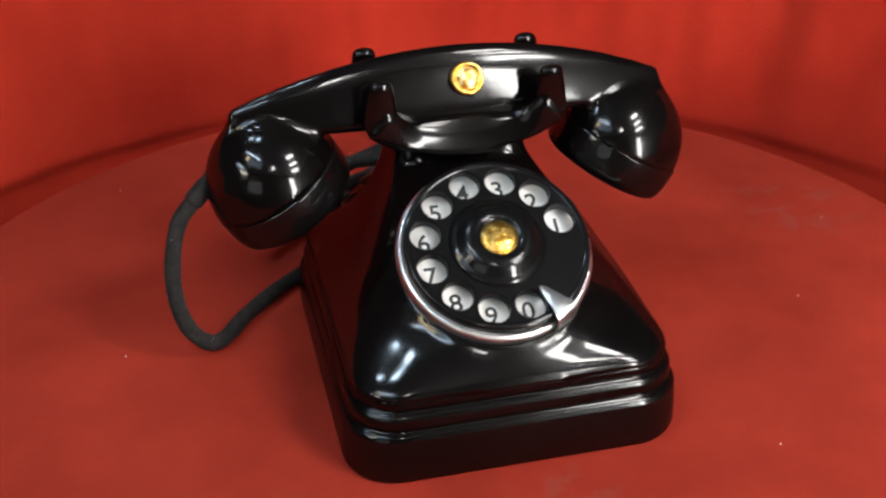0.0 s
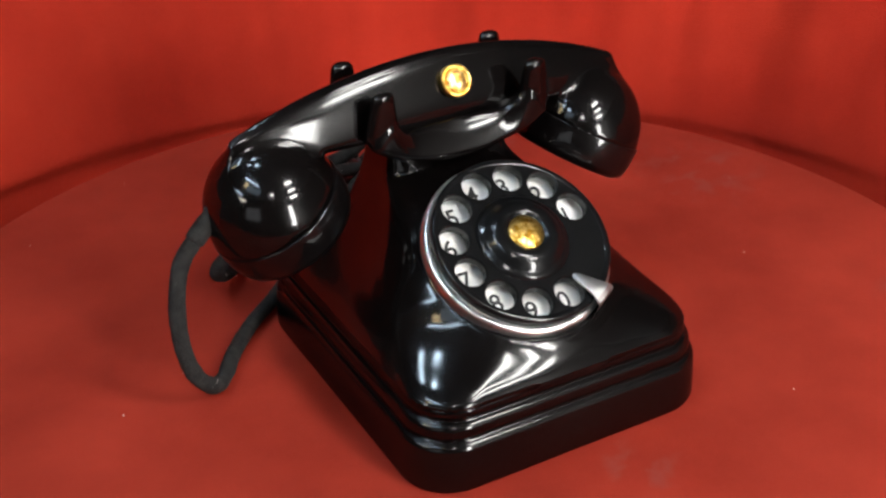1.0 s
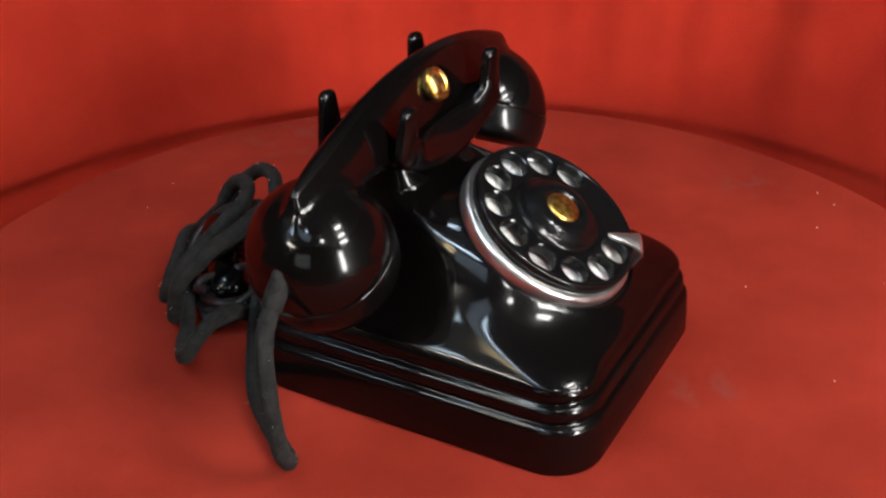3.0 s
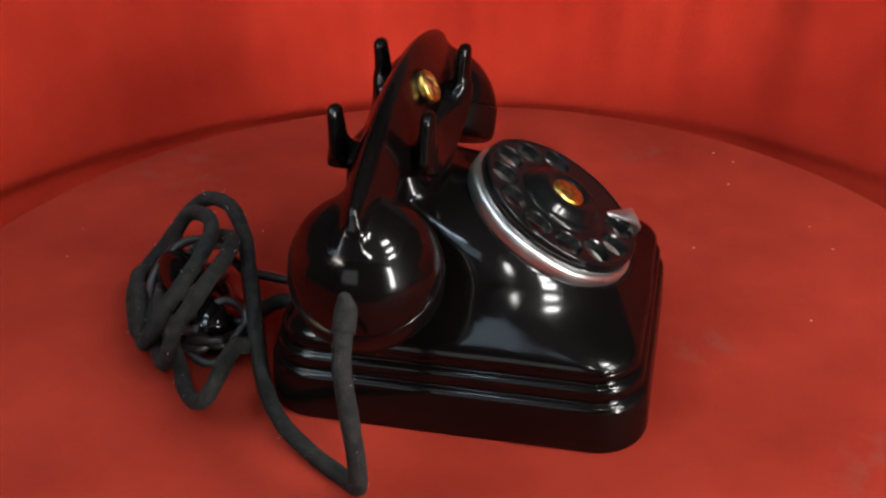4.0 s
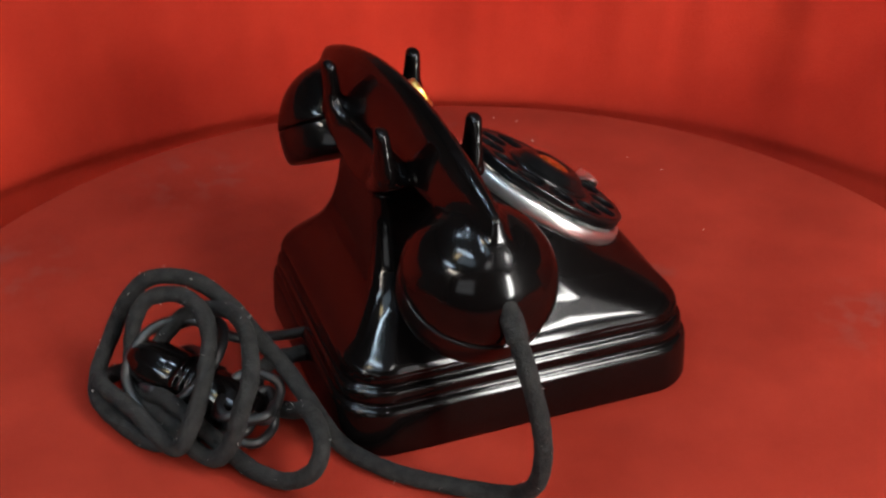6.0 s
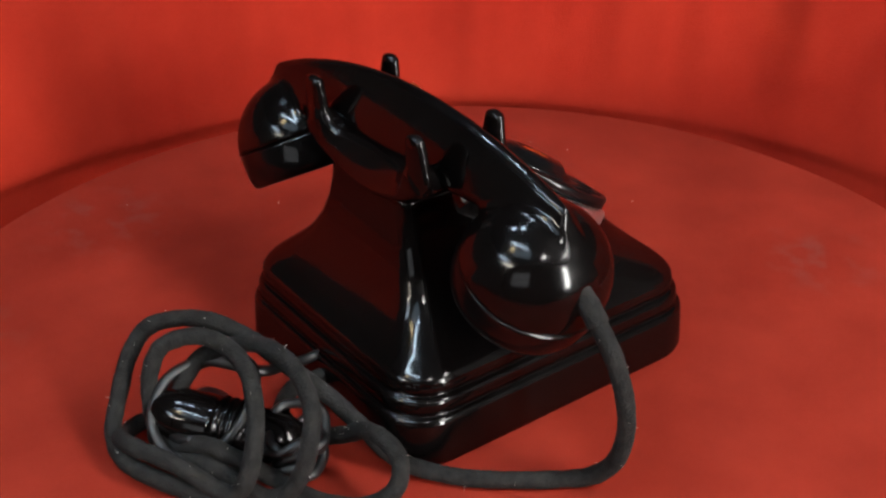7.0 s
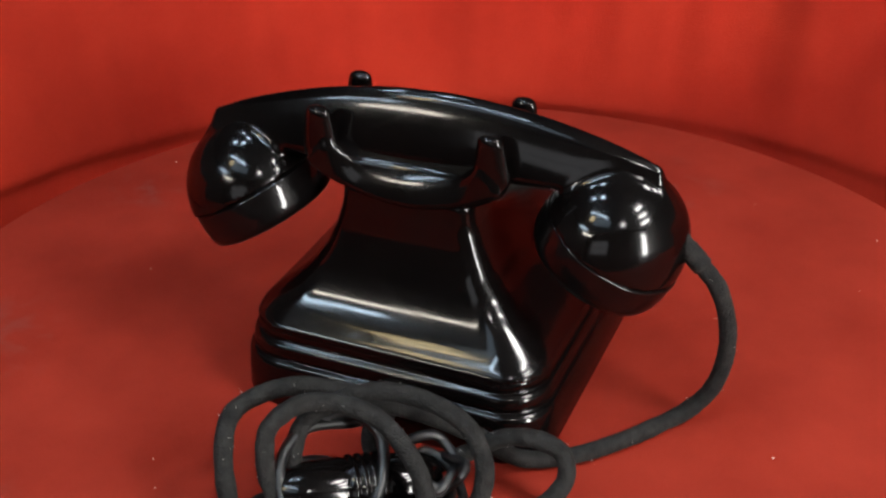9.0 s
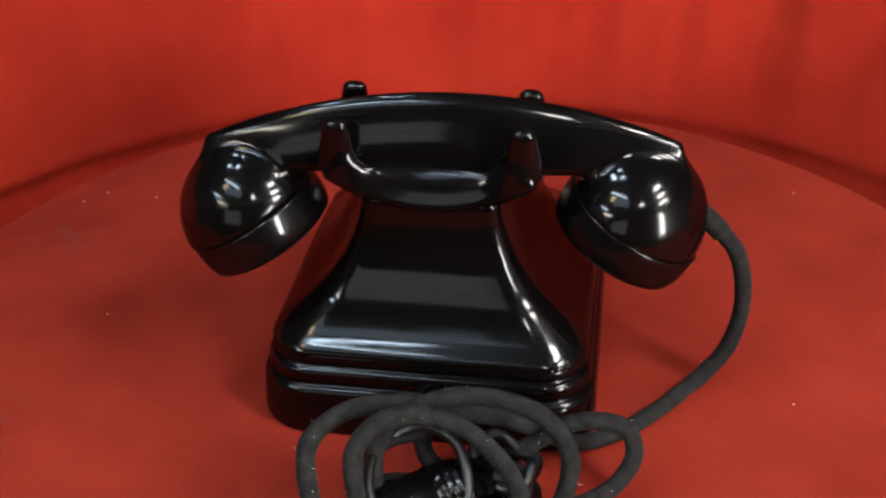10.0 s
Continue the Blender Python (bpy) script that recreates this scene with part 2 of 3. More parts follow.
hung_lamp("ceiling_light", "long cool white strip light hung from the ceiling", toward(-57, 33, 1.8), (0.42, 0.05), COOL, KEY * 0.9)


def wall_window(name, label, lo, hi, strength, color, bars):
    """Bright panes in a frame with glazing bars on the south wall: a window and an added panel."""
    w = new(name)
    (x0, z0), (x1, z1) = lo, hi
    y = -ROOM + 0.001
    for n, a, b in (("frame", (x0 - 0.05, z0 - 0.05), (x0, z1 + 0.05)), ("frame", (x1, z0 - 0.05), (x1 + 0.05, z1 + 0.05)), ("frame", (x0, z1), (x1, z1 + 0.05)), ("sill", (x0, z0 - 0.05), (x1, z0))):
        part(n, box((a[0], y, a[1]), (b[0], y + 0.05, b[1]), 0.004), LAMP_METAL, w, "", False)
    g = glow(name + "_pane_glow", color, strength)
    step = (z1 - z0) / bars
    for k in range(bars):
        part("pane", box((x0 + 0.002, y + 0.004, z0 + k * step + 0.015), (x1 - 0.002, y + 0.012, z0 + (k + 1) * step - 0.015)), g, w, "", False)
    return tagged(w, label, "window", "", "structure")


wall_window("window_1", "tall narrow bright window with glazing bars", (1.90, -0.25), (2.44, 1.5), KEY * 1.2, TUBE_WHITE, 4)
# an added dim panel, mirrored as grey sheen on the housing's neck
wall_window("neck_sheen_panel", "wide dim glowing panel on the wall, added for a grey sheen on the neck", (-1.75, 0.22), (-0.50, 1.15), KEY * 0.022, (0.95, 0.97, 1.0), 2)

# ---- backdrop and table ----
def table():
    bm = box((-0.75, -0.45, TABLE_Z - 0.04), (0.75, 0.75, TABLE_Z), 0.004)
    t = tagged(part("table", bm, DRAPE, None, "", False), "red cloth-covered table under the turntable", "table", "", "structure")
    for x in (-0.7, 0.7):
        for y in (-0.4, 0.7):
            part("leg", box((x - 0.025, y - 0.025, -0.81), (x + 0.025, y + 0.025, TABLE_Z - 0.04), 0.003), FLOOR_MAT, t, "", False)


def backdrop():
    verts, faces = [], []
    na, nz = 260, 110
    for i in range(na + 1):
        a = radians(-100 + 200 * i / na)
        for j in range(nz + 1):
            v = j / nz
            z = TABLE_Z + 0.001 + (0.20 + 0.09 * max(0, math.cos(a))) * v
            r = 0.296 + 0.03 * (1 - math.cos(a)) + (0.056 + 0.12 * (1 - math.cos(a))) * v ** 1.4
            up = min(1, max(0, (z + 0.03) / 0.12))
            fold = noise.noise(Vector((a * 3.1, z * 1.6, 2.0))) * 0.016 + noise.noise(Vector((a * 9, z * 5.0 + a * 2, 7.0))) * 0.007 + noise.noise(Vector((a * 22, z * 9.0 - a * 3, 4.0))) * 0.0022
            r += fold * up
            # the hem tucks in under a soft bulge of the cloth
            tuck = 0.007 + 0.004 * noise.noise(Vector((a * 2.3, 0, 5.0))) - 0.003 * math.sin(a)
            r += 0.75 * tuck / (1 + math.exp((z + 0.0115) / 0.002))
            verts.append((r * math.sin(a), r * math.cos(a), z))
    for i in range(na):
        for j in range(nz):
            k = i * (nz + 1) + j
            faces.append((k, k + 1, k + nz + 2, k + nz + 1))
    ob = part_mesh("backdrop", from_lists("backdrop", verts, faces), DRAPE)
    solid = ob.modifiers.new("thickness", "SOLIDIFY")
    solid.thickness, solid.offset = 0.002, 1
    return tagged(ob, "bright red cloth backdrop with soft folds, curved behind the turntable", "backdrop", "", "structure")


table()
backdrop()

# ---- the turntable ----
DISC_R = 0.2785


def turntable():
    t = new("turntable")
    prof = [(0, -0.016), (DISC_R - 0.004, -0.016), (DISC_R, -0.013), (DISC_R, -0.003), (DISC_R - 0.0008, -0.0012), (DISC_R - 0.003, 0), (0.16, 0), (0, 0)]
    part("disc", lathe(prof, Matrix(), 256), FELT, t, "red felt-covered round disc")
    part("pedestal", lathe([(0, TABLE_Z), (0.13, TABLE_Z), (0.13, TABLE_Z + 0.012), (0.1, TABLE_Z + 0.016), (0.1, -0.0165), (0, -0.0165)], Matrix(), 64), RUBBER, t)
    rnd = random.Random(4)
    bm = bmesh.new()
    for k in range(22):
        a, r = rnd.uniform(0, 6.283), DISC_R * math.sqrt(rnd.uniform(0.25, 0.98))
        s = rnd.uniform(0.0002, 0.0005)
        bmesh.ops.create_icosphere(bm, subdivisions=1, radius=s, matrix=Matrix.Translation((r * math.cos(a), r * math.sin(a), s * 0.5)))
    tagged(part("lint", bm, FIBRE, t, "pale specks of lint"), kind="stuff")
    return tagged(t, "round turntable covered in red felt", "turntable")


# ---- the telephone ----
def rounded(x, y, hx, hy, r):
    qx, qy = np.abs(x) - hx + r, np.abs(y) - hy + r
    return np.hypot(np.maximum(qx, 0), np.maximum(qy, 0)) + np.minimum(np.maximum(qx, qy), 0) - r


def rounded_outline(hx, y0, y1, r, n=10):
    cy, hy = (y0 + y1) / 2, (y1 - y0) / 2
    pts = []
    for k, (sx, sy) in enumerate(((1, 1), (-1, 1), (-1, -1), (1, -1))):
        for i in range(n + 1):
            a = math.pi / 2 * (k + i / n)
            pts.append((sx * (hx - r) + r * math.cos(a), cy + sy * (hy - r) + r * math.sin(a)))
    return pts


DIAL_C = Vector((CENTRE_X, -0.0465, 0.0800))
DIAL_TILT = 32
BOSS_FLARE = 0.15
DIAL_M = Matrix.Translation(DIAL_C) @ pose(0, 0, 0, DIAL_TILT, 0, 0)

Z_KEYS = (35, 38.5, 41, 43.8, 47, 51.5, 56, 61.5, 70, 80, 90, 100, 106)
HALF_W = (68.5, 68.0, 66.6, 64.0, 60.4, 54.9, 49.9, 44.7, 38.6, 33.8, 30.6, 29, 29)
FRONT = (-88.5, -88.0, -86.2, -83, -78, -69.5, -61, -50.5, -36, -16, 10, 13, 14)
BACK = (69.5, 68.6, 65.8, 62.5, 59.8, 56.3, 53.5, 50.8, 47.8, 45.6, 44.5, 44, 44)
CORNER_BACK = (20, 20, 19, 18, 17, 15, 14, 12, 10, 8, 7, 6, 6)
CORNER_FRONT = (20, 21, 23, 26, 30, 34, 36, 34, 28, 19, 10, 6, 6)


def soft_interp(z, keys):
    """Smooth profile through the keys."""
    w = 1.8
    return sum(np.interp(z + d * w, Z_KEYS, keys) for d in (-1, -0.5, 0, 0.5, 1)) / 5


def body_field(x, y, z):
    x = x - CENTRE_X * 1000
    hx, y0, y1, rb, rf = (soft_interp(z, k) for k in (HALF_W, FRONT, BACK, CORNER_BACK, CORNER_FRONT))
    rc = np.minimum(np.where(y > (y0 + y1) / 2, rb, rf), np.minimum(hx, (y1 - y0) / 2) - 0.5)
    shell = rounded(x, y - (y0 + y1) / 2, hx, (y1 - y0) / 2, rc) * 0.75
    shell = smax(shell, z - 101, 2.0)
    # the boss that carries the dial
    c, s = math.cos(radians(DIAL_TILT)), math.sin(radians(DIAL_TILT))
    yy, zz = y - DIAL_C.y * 1000, z - DIAL_C.z * 1000
    v, w = c * yy + s * zz, -s * yy + c * zz
    rad = np.hypot(x, v)
    drop = np.clip(-w - 11, 0, 26)
    boss = (rad - 38 - 5.5 * (1 - np.exp(-drop / 7)) - drop * BOSS_FLARE) * 0.7
    boss = smax(smin(shell, smax(boss, w + 11.5, 1.2), 20.0), np.where(rad < 60, np.minimum(w + 11.5, 60), -50) - np.maximum(rad - 40, 0) * 1.2, 1.5)
    return smax(boss, 36.5 - z, 0.5)


def telephone():
    t = new("telephone")
    # stepped foot
    bm = bmesh.new()
    cx = CENTRE_X
    levels = [(2.5, 0.0), (0.6, 0.6), (0.0, 2.5), (0.3, 12), (0.8, 20), (1.2, 22.0), (2.4, 23.3), (3.4, 23.5), (3.7, 24.2), (3.0, 25.2), (2.8, 26.5),
              (3.1, 29.5), (3.6, 30.8), (4.8, 31.6), (5.6, 31.8), (5.9, 32.5), (5.2, 33.4), (5.0, 35), (5.4, 37), (6.2, 38.4), (8.0, 39.2), (12, 39.6)]
    rings = []
    for inset, z in levels:
        o = rounded_outline(0.0728 - inset / 1000, -0.0933 + inset / 1000, 0.0742 - inset / 1000, 0.0225 - inset / 1000 * 0.4, 14)
        rings.append([bm.verts.new((cx + p[0], p[1], z / 1000)) for p in o])
    for a, b in zip(rings, rings[1:]):
        for i in range(len(a)):
            bm.faces.new((a[i], a[(i + 1) % len(a)], b[(i + 1) % len(a)], b[i]))
    bm.faces.new(rings[0]), bm.faces.new(rings[-1])
    part("foot", bm, BAKELITE, t, "stepped black bakelite foot with two ridges")
    part_mesh("housing", moulded("housing", body_field, (-70, -96, 32), (80, 76, 106), 1.5), BAKELITE, t, "flared glossy black bakelite housing")
    # collar plate under the cradle
    bm = bmesh.new()
    rings = []
    for grow, z in ((-2, 84.8), (0.2, 85.6), (0.8, 86.8), (0.8, 88.6), (0.0, 89.6), (-3, 90.0)):
        o = rounded_outline(0.0295 + grow / 1000, 0.0075 - grow / 1000, 0.040, 0.005, 8)
        rings.append([bm.verts.new((cx + p[0], p[1], z / 1000)) for p in o])
    for a, b in zip(rings, rings[1:]):
        for i in range(len(a)):
            bm.faces.new((a[i], a[(i + 1) % len(a)], b[(i + 1) % len(a)], b[i]))
    bm.faces.new(rings[0]), bm.faces.new(rings[-1])
    part("ledge", bm, BAKELITE, t)

    def cradle_field(x, y, z):
        x, y = x - CENTRE_X * 1000, y - 24
        low = 96.6 + 15.5 * (x / 45) ** 2
        g = np.clip((37 - np.abs(x)) / 15, 0, 1)
        g = g * g * (3 - 2 * g)
        up = np.clip((z - low) / 16, 0, 1.4)
        depth = 21.4 + 1.2 * g - 2.0 * np.clip((104 - z) / 8, 0, 1) ** 2 * (1 - g) - g * (2.0 * up + 5.5 * up ** 2)
        wide = 46.5 - 0.9 * np.maximum(z - 107, 0)
        saddle = smax(smax((np.abs(y) - depth) * 0.9, (low - z) * 0.85, 2.2), np.abs(x) - wide, 3.0)
        hollow = (np.sqrt((x / 60) ** 2 + (y / 13.0) ** 2 + ((z - 122) / 15) ** 2 + 1e-9) - 1) * 13
        rim = 117.5 - 4.2 * g - 1.0 * np.maximum(np.abs(x) - 35, 0)
        cup = smax(smax(saddle, -hollow, 2.0), z - rim, 2.0)
        # four horns
        lean = np.clip((z - 108) / 25, 0, 1.2)
        hx, hy = np.abs(x) - (38 - 0.5 * lean), np.abs(y) - (18.0 + 1.6 * lean)
        wide = 9.2 - 4.2 * lean
        thick = 4.1 - 1.1 * lean
        horn = (np.sqrt((hx / wide) ** 2 + (hy / thick) ** 2 + 1e-9) - 1) * thick
        horn = smax(smax(horn, z - 134.8, 3.0), (low - z) * 0.85, 3.0)
        return smin(cup, horn, 5.0)
    part_mesh("cradle", moulded("cradle", cradle_field, (-52, -8, 94), (62, 56, 138), 1.2), BAKELITE, t, "black bakelite cradle with four upright horns")
    dial(t)
    return tagged(t, "old glossy black bakelite desk telephone with rotary dial", "telephone")


def glyph(text, size):
    c = bpy.data.curves.new("digit", "FONT")
    c.body, c.size, c.align_x, c.align_y, c.extrude = text, size, "CENTER", "CENTER", 0.00005
    c.offset = 0.00016
    ob = bpy.data.objects.new("digit", c)
    scene.collection.objects.link(ob)
    bpy.context.view_layer.update()
    me = bpy.data.meshes.new_from_object(ob.evaluated_get(bpy.context.evaluated_depsgraph_get()))
    bpy.data.objects.remove(ob)
    return me


def dial(t):
    R_HOLES, HOLE = 0.030, 0.0066
    base = part("dial_base", lathe([(0, -0.0125), (0.0400, -0.0125), (0.0412, -0.0118), (0.0415, -0.0105), (0.0415, -0.0068), (0.0409, -0.0056),
                                    (0.0396, -0.0050), (0.0389, -0.0054), (0.0386, -0.0090), (0, -0.0090)], DIAL_M, 128), NICKEL, t, "bright nickel dial surround")
    plate = part("number_plate", lathe([(0.021, -0.0088), (0.021, -0.0074), (0.0384, -0.0074), (0.0384, -0.0088)], DIAL_M, 96), PLATE_WHITE, base, "white enamel number plate")
    # finger wheel: a sheet with ten holes and thickness
    bm = bmesh.new()
    outer, inner, top, low, N = 0.0386, 0.0165, 0.0006, -0.0042, 24
    sector = radians(30)
    full = 12
    for k in range(full):
        a0 = radians(15 + 30 * k)
        if k < 10:
            c = Vector((R_HOLES * math.cos(a0), R_HOLES * math.sin(a0)))
            ring_in, ring_out = [], []
            for i in range(N):
                b = 2 * math.pi * i / N
                d = Vector((math.cos(a0 + b), math.sin(a0 + b)))
                ring_in.append(c + d * HOLE)
                # border of the sector in the same direction
                lo, hi = 0.0, 0.05
                for _ in range(30):
                    mid = (lo + hi) / 2
                    q = c + d * mid
                    rr = q.length
                    da = (math.atan2(q.y, q.x) - a0 + math.pi) % (2 * math.pi) - math.pi
                    if inner < rr < outer and abs(da) < sector / 2:
                        lo = mid
                    else:
                        hi = mid
                ring_out.append(c + d * lo)
            lip = [c + (p - c) * 1.07 for p in ring_in]
            strips = [(ring_out, top, lip, top), (lip, top, ring_in, top - 0.0006), (ring_in, top - 0.0006, ring_in, low), (ring_in, low, ring_out, low)]
            for p, zp, q, zq in strips:
                va = [bm.verts.new(DIAL_M @ Vector((v.x, v.y, zp))) for v in p]
                vb = [bm.verts.new(DIAL_M @ Vector((v.x, v.y, zq))) for v in q]
                for i in range(N):
                    bm.faces.new((va[i], va[(i + 1) % N], vb[(i + 1) % N], vb[i]))
        else:
            for z in (top, low):
                g = [[bm.verts.new(DIAL_M @ Vector((r * math.cos(a0 + u), r * math.sin(a0 + u), z))) for u in (-sector / 2 + sector * i / 6 for i in range(7))] for r in (inner, outer)]
                for i in range(6):
                    bm.faces.new((g[0][i], g[0][i + 1], g[1][i + 1], g[1][i]))
    bmesh.ops.remove_doubles(bm, verts=bm.verts, dist=0.00002)
    wheel = part("finger_wheel", bm, WHEEL_BLACK, base, "black finger wheel with ten holes", False)
    part("wheel_edge", lathe([(outer - 0.0022, top + 0.00005), (outer - 0.0018, top + 0.0003), (outer - 0.0002, top + 0.0003), (outer + 0.0003, top), (outer + 0.0006, top - 0.0008), (outer + 0.0003, low), (outer - 0.0004, low)], DIAL_M, 128), WHEEL_BLACK, wheel)
    hub = part("hub", lathe([(0.0206, 0.0), (0.0204, 0.0010), (0.0192, 0.0020), (0.0180, 0.0024), (0.0170, 0.0030), (0.0153, 0.0050), (0.0128, 0.0063), (0.0100, 0.0066),
                             (0.0086, 0.0060), (0.0080, 0.0053), (0, 0.0053)], DIAL_M, 96), WHEEL_BLACK, base, "raised domed black hub")
    part("medallion", lathe([(0.0079, 0.0050), (0.0077, 0.0058), (0.006, 0.0064), (0.003, 0.0067), (0, 0.0068)], DIAL_M, 48), GOLD, hub, "gold foil medallion")
    for k in range(10):
        a = radians(15 + 30 * k)
        me = glyph(str((k + 1) % 10), 0.0112)
        me.transform(DIAL_M @ Matrix.Translation((R_HOLES * math.cos(a), R_HOLES * math.sin(a) - 0.0004, -0.0072)))
        part_mesh("digit", me, INK, plate, "", False)
    # finger stop: a bent nickel hook over the wheel's edge
    bm = bmesh.new()
    a = radians(-60)
    ca, sa = math.cos(a), math.sin(a)
    prof = ((0.0427, -0.009), (0.0428, 0.0012), (0.0420, 0.0032), (0.0400, 0.0042), (0.0372, 0.0040), (0.0325, 0.0032), (0.0280, 0.0022), (0.0258, 0.0014))
    half = (0.0056, 0.0056, 0.0056, 0.0052, 0.0040, 0.0027, 0.0017, 0.0008)
    across = (-1, -0.55, 0, 0.55, 1)
    rows = []
    for th in (0.0, 0.0011):
        rows.append([[bm.verts.new(DIAL_M @ Vector((r * ca - s * w * sa, r * sa + s * w * ca, z - th - 0.0005 * s * s))) for s in across]
                     for (r, z), w in zip(prof, half)])
    n = len(across)
    for g in rows:
        for p, q in zip(g, g[1:]):
            for i in range(n - 1):
                bm.faces.new((p[i], p[i + 1], q[i + 1], q[i]))
    for p in range(len(prof) - 1):
        for i in (0, n - 1):
            bm.faces.new((rows[0][p][i], rows[0][p + 1][i], rows[1][p + 1][i], rows[1][p][i]))
    for p in (0, -1):
        for i in range(n - 1):
            bm.faces.new((rows[0][p][i], rows[0][p][i + 1], rows[1][p][i + 1], rows[1][p][i]))
    bmesh.ops.recalc_face_normals(bm, faces=bm.faces)
    part("finger_stop", bm, NICKEL, base, "bent nickel finger stop", False)


# ---- the handset ----
GRIP_Y, GRIP_X = 0.024, 0.0033
CUP_X, CUP_Z = 73.5, 71.8
GRIP_LEAN = math.tan(radians(1.2))
GRIP_YAW = math.tan(radians(2.6))
AX, AZ = 0.50, 0.866


def handset_field(x, y, z):
    z = z + (x - GRIP_X * 1000) * GRIP_LEAN
    dx = np.abs(x - GRIP_X * 1000)
    yy = y - GRIP_Y * 1000 - (x - GRIP_X * 1000) * GRIP_YAW
    ay = np.abs(yy)
    top = 140.7 - 0.0021 * dx * dx
    low = 107.5 + 0.0002 * dx * dx - 0.000012 * np.maximum(dx - 40, 0) ** 3
    side = ay - (11.6 - 0.0036 * np.maximum(dx - 55, 0) ** 2)
    roof = (ay - 2.0) * 0.86 + (z - top) * 0.50
    grip = smax(smax(side, roof, 7.0), smax(z - top, low - z, 3.0), 4.0)
    grip = smax(grip, (dx - 99) * 0.95 + (z - 118) * 0.25, 1.2)
    # cups
    px, pz = dx - CUP_X, z - CUP_Z
    h = AX * px + AZ * pz
    s = AZ * px - AX * pz
    rad = np.sqrt(s * s + yy * yy + 1e-9)
    dome = (np.sqrt((rad / 31.0) ** 2 + ((h - 13.5) / 33.5) ** 2 + 1e-9) - 1) * 31
    dome = smax(dome, 16.6 - h, 0.6)
    return smax(smin(grip, dome, 4.0), 16.6 - h - 2.0 * np.maximum(53 - dx, 0), 0.6)


def handset():
    t = new("handset")
    part_mesh("grip", moulded("grip", handset_field, (-118, -14, 60), (128, 62, 148), 1.5), BAKELITE, t, "arched glossy black bakelite grip with domed ends")
    for name, sx, label in (("earpiece_cap", 1, "screw-on black earpiece cap"), ("mouthpiece_cap", -1, "screw-on black mouthpiece cap")):
        c = Vector((GRIP_X + sx * CUP_X / 1000, GRIP_Y + sx * CUP_X / 1000 * GRIP_YAW, (CUP_Z - sx * CUP_X * GRIP_LEAN) / 1000))
        m = Matrix.Translation(c) @ frame_for((sx * AX, AX * sx * GRIP_YAW, AZ - sx * AX * GRIP_LEAN))
        prof = [(0, 0.0045), (0.012, 0.004), (0.020, 0.0022), (0.025, 0.0004), (0.0275, 0.0), (0.0293, 0.0012), (0.0303, 0.004), (0.0308, 0.008), (0.0310, 0.0158), (0.0309, 0.0164), (0.0303, 0.0168), (0, 0.0168)]
        part(name, lathe(prof, m, 96), CAP_BAKELITE, t, label)
    # badge on the front of the grip
    n = Vector((0.0, -0.86, 0.50)).normalized()
    m = Matrix.Translation((0.0075, 0.0134, 0.1284)) @ frame_for(n)
    badge = part("badge", lathe([(0, 0.0010), (0.0052, 0.0010), (0.0056, 0.0016), (0.0066, 0.0018), (0.0073, 0.0012), (0.0075, -0.002), (0, -0.002)], m, 64), GOLD, t, "round gold badge with raised rim")
    part("emblem", lathe([(0.0048, 0.0009), (0.0045, 0.0013), (0.0025, 0.0016), (0, 0.0017)], m, 32), PALE_GOLD, badge, "pale foil emblem")
    part("ferrule", tube(spline(LEAD[:3], 8), lambda u: 0.0044 - 0.0004 * (abs(u - 0.55) < 0.07), 14, 0.02), BRAID, t, "short braided sleeve")
    return tagged(t, "black bakelite handset resting in the cradle", "handset")


# the cord, control points in millimetres
LEAD = [(-98, 20.5, 98.5), (-106.5, 19.5, 90), (-115, 19, 81), (-122.5, 18, 71), (-127, 15, 54), (-127.5, 13, 36), (-123.5, 13.5, 19), (-115, 17, 7.5), (-107, 25, 4.3),
        (-96, 41, 4.3), (-79, 60, 4.3), (-60, 74, 7), (-45, 82, 19), (-30, 88, 28), (-12, 96, 36), (4, 103, 43), (18, 112, 48)]
COIL_BIG = [(30, 122, 48), (37, 135, 45), (35, 146, 36), (29, 155, 23), (20, 163, 13), (5, 165, 8), (-14, 157, 6), (-30, 147, 6), (-34, 134, 7), (-22, 122, 7), (0, 122, 8), (24, 138, 8), (24, 156, 7), (8, 163, 15), (-16, 152, 14), (-34, 144, 10)]
COIL_INNER = [(-42, 139, 10), (-44, 134, 18), (-39, 127, 30), (-29, 121, 39), (-16, 117, 46), (0, 118, 49), (12, 125, 50), (19, 137, 46), (18, 144, 37), (15, 147, 27), (7, 149, 16), (-6, 148, 10), (-25, 141, 14), (-45, 131, 8)]
COIL_OUTER = [(-54, 124, 10), (-59, 118, 22), (-59, 114, 34), (-52, 108, 42), (-42, 105, 47), (-26, 103, 49), (-8, 105, 48), (8, 113, 42), (14, 125, 36), (10, 138, 24), (-2, 145, 13), (-20, 139, 20), (-38, 128, 15)]
COIL_LOW = [(-55, 116, 7), (-66, 110, 7), (-77, 101, 9), (-84, 92, 17), (-81, 87, 26), (-70, 86, 29), (-56, 87, 26), (-41, 89, 15), (-24, 96, 8), (-6, 98, 8), (2, 88, 12), (0, 78, 14), (0, 70, 14)]
LEAD, COIL_BIG, COIL_INNER, COIL_OUTER, COIL_LOW = ([Vector(p) / 1000 for p in c] for c in (LEAD, COIL_BIG, COIL_INNER, COIL_OUTER, COIL_LOW))


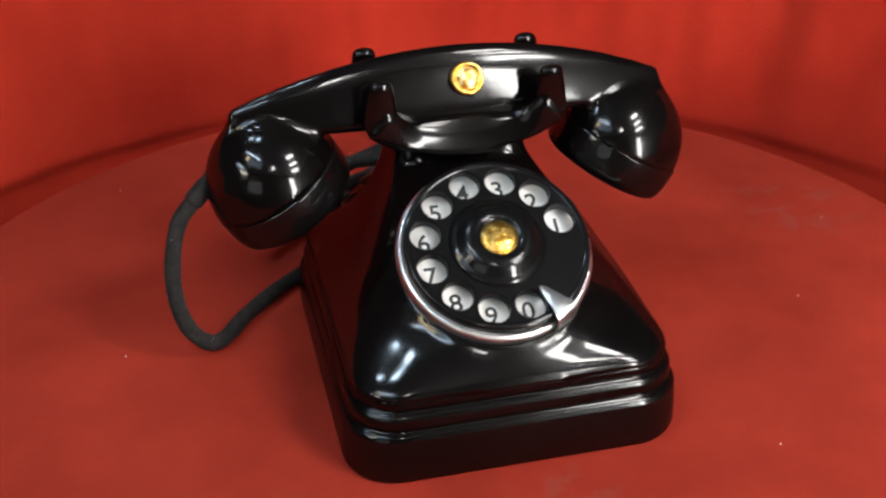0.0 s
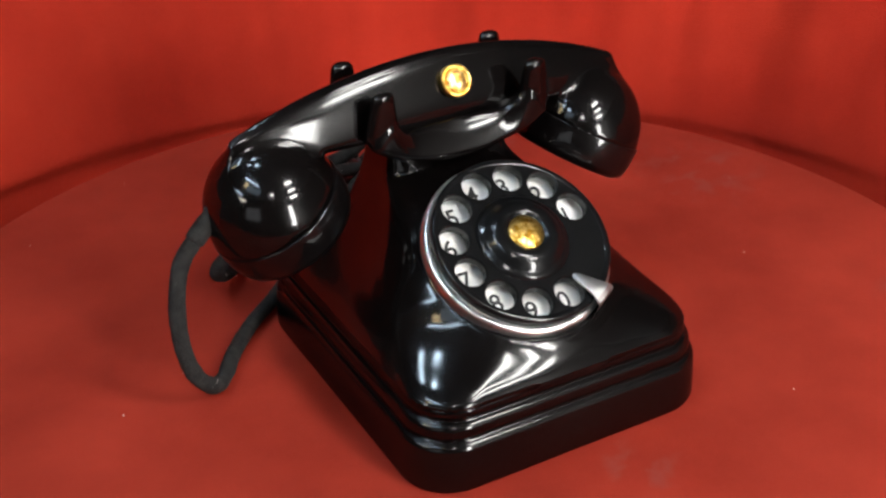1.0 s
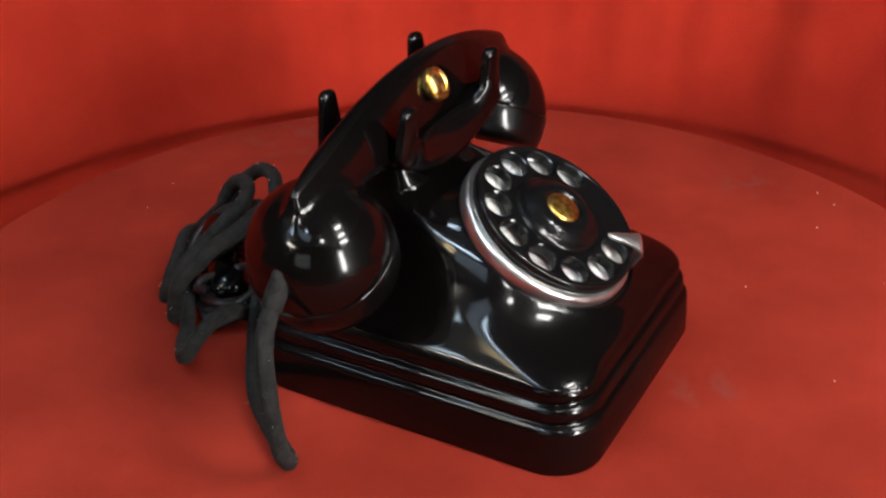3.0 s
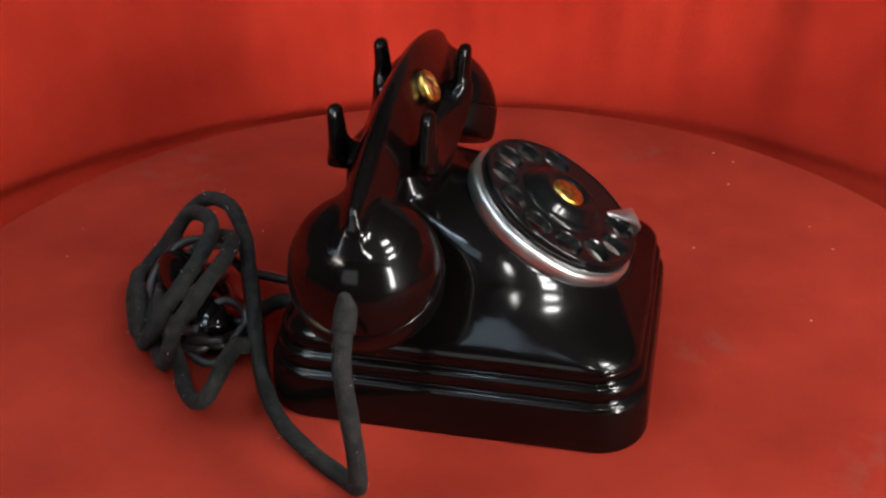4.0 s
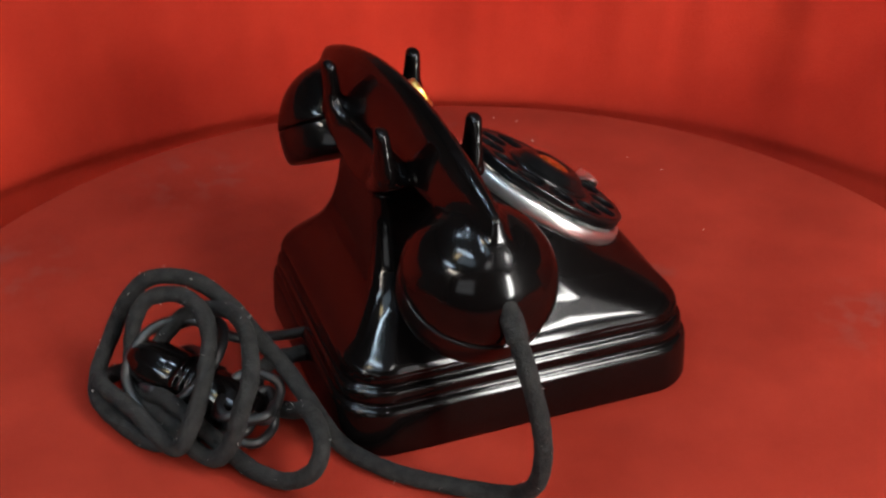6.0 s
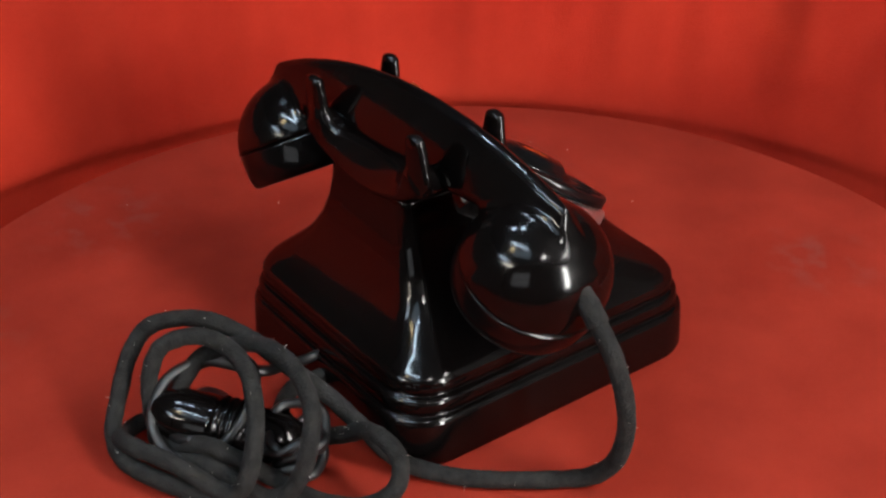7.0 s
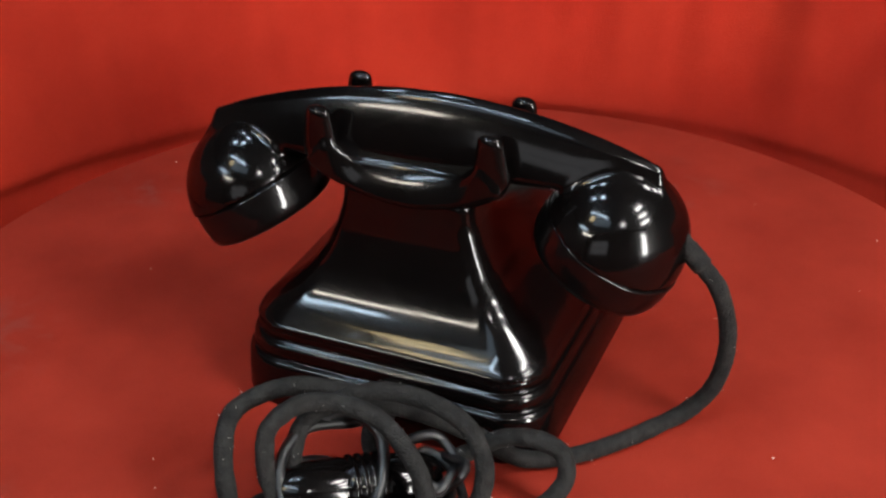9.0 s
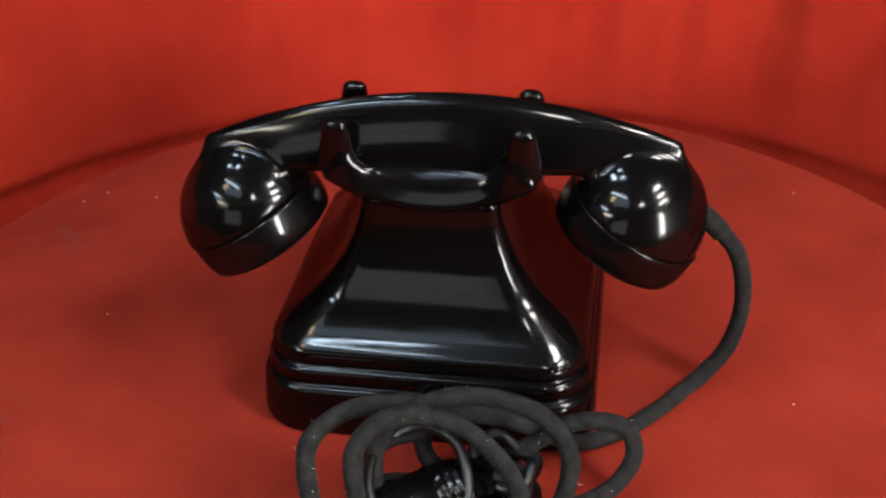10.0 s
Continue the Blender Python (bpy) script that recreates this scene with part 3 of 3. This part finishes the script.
def cord():
    t = new("braided_cord")
    path = spline(LEAD + COIL_BIG + COIL_INNER + COIL_OUTER + COIL_LOW, 9)
    part("braid", tube(path, 0.0037, 14, 0.09), BRAID, t, "grey-black braided cotton sleeve")
    # frayed ends of the braid
    rnd = random.Random(11)
    bm = bmesh.new()
    for k in range(150):
        p = path[rnd.randrange(20, len(path) - 30)]
        d = Vector((rnd.uniform(-1, 1), rnd.uniform(-1, 1), rnd.uniform(-0.3, 1))).normalized()
        side = d.orthogonal().normalized()
        start = p + d * 0.0034
        bend = side * rnd.uniform(-0.001, 0.001)
        w = rnd.uniform(0.00008, 0.00022)
        ln = rnd.uniform(0.0008, 0.0028)
        a = [bm.verts.new(start + side * w * q + d.cross(side) * w * u) for q, u in ((1, 0), (-0.5, 0.8), (-0.5, -0.8))]
        tip = bm.verts.new(start + d * ln + bend)
        for i in range(3):
            bm.faces.new((a[i], a[(i + 1) % 3], tip))
    tagged(part("frayed_threads", bm, FIBRE, t, "pale frayed threads"), kind="stuff")
    return tagged(t, "long dark grey braided cotton telephone cord lying in loops", "cord")


def line_plug():
    t = new("line_plug")
    thin = spline([Vector(p) / 1000 for p in ((6, 71, 21.5), (6, 79, 21.5), (3, 90, 25), (0, 104, 30), (12, 122, 36), (14, 140, 32), (4, 152, 20), (-12, 148, 12), (-22, 132, 20), (-16, 114, 34), (2, 110, 38), (18, 126, 30), (12, 144, 18), (-8, 146, 8), (-32, 128, 8), (-44, 112, 12), (-36, 106, 14), (-30, 108, 13))], 10)
    part("wire", tube(thin, 0.0023, 10), RUBBER, t, "thin black rubber wire")
    slack = [(-34 + (11 + 2.5 * math.sin(k * 1.7)) * math.cos(k * 0.62), 106 + (13 + 3 * math.cos(k * 1.3)) * math.sin(k * 0.62), 9 + 0.42 * k + 4 * math.sin(k * 0.9)) for k in range(36)]
    part("wire", tube(spline([Vector(p) / 1000 for p in slack], 5), 0.0021, 8), RUBBER, t, "slack turns of thin black wire")
    slack = [(2 + (19 + 3 * math.sin(k * 1.1)) * math.cos(k * 0.55 + 1), 134 + (15 + 3 * math.cos(k * 0.8)) * math.sin(k * 0.55 + 1), 7 + 0.3 * k + 3 * math.sin(k * 0.7)) for k in range(38)]
    part("wire", tube(spline([Vector(p) / 1000 for p in slack], 5), 0.0021, 8), RUBBER, t, "slack turns of thin black wire")
    m = Matrix.Translation((-0.010, 0.126, 0.0165)) @ frame_for((0.62, 0.52, 0.10))
    prof = [(0, -0.034), (0.006, -0.034), (0.0095, -0.032), (0.0115, -0.026), (0.012, -0.012)]
    for k in range(4):
        z = -0.010 + 0.0036 * k
        prof += [(0.0118, z), (0.0132, z + 0.0006), (0.0132, z + 0.0020), (0.0118, z + 0.0026)]
    prof += [(0.0125, 0.006), (0.012, 0.020), (0.0095, 0.030), (0.005, 0.0345), (0, 0.035)]
    part("plug_body", lathe(prof, m, 48), BAKELITE, t, "black ribbed bakelite barrel")
    return tagged(t, "black bakelite plug and thin wire lying inside the cord loops", "plug")


TURNTABLE, TELEPHONE, HANDSET, CORD, PLUG = turntable(), telephone(), handset(), cord(), line_plug()


def turn_at(t):
    """Degrees by which the turntable has turned at t seconds."""
    return 14.06 + 15.7334 * t + 0.14035 * t * t - 0.013276 * t ** 3


def motions():
    rows = [(0.25 * k, pose(0, 0, 0, 0, 0, turn_at(0.25 * k))) for k in range(41)]
    for thing in (TURNTABLE, TELEPHONE, HANDSET, CORD, PLUG):
        walk(thing, rows)


motions()
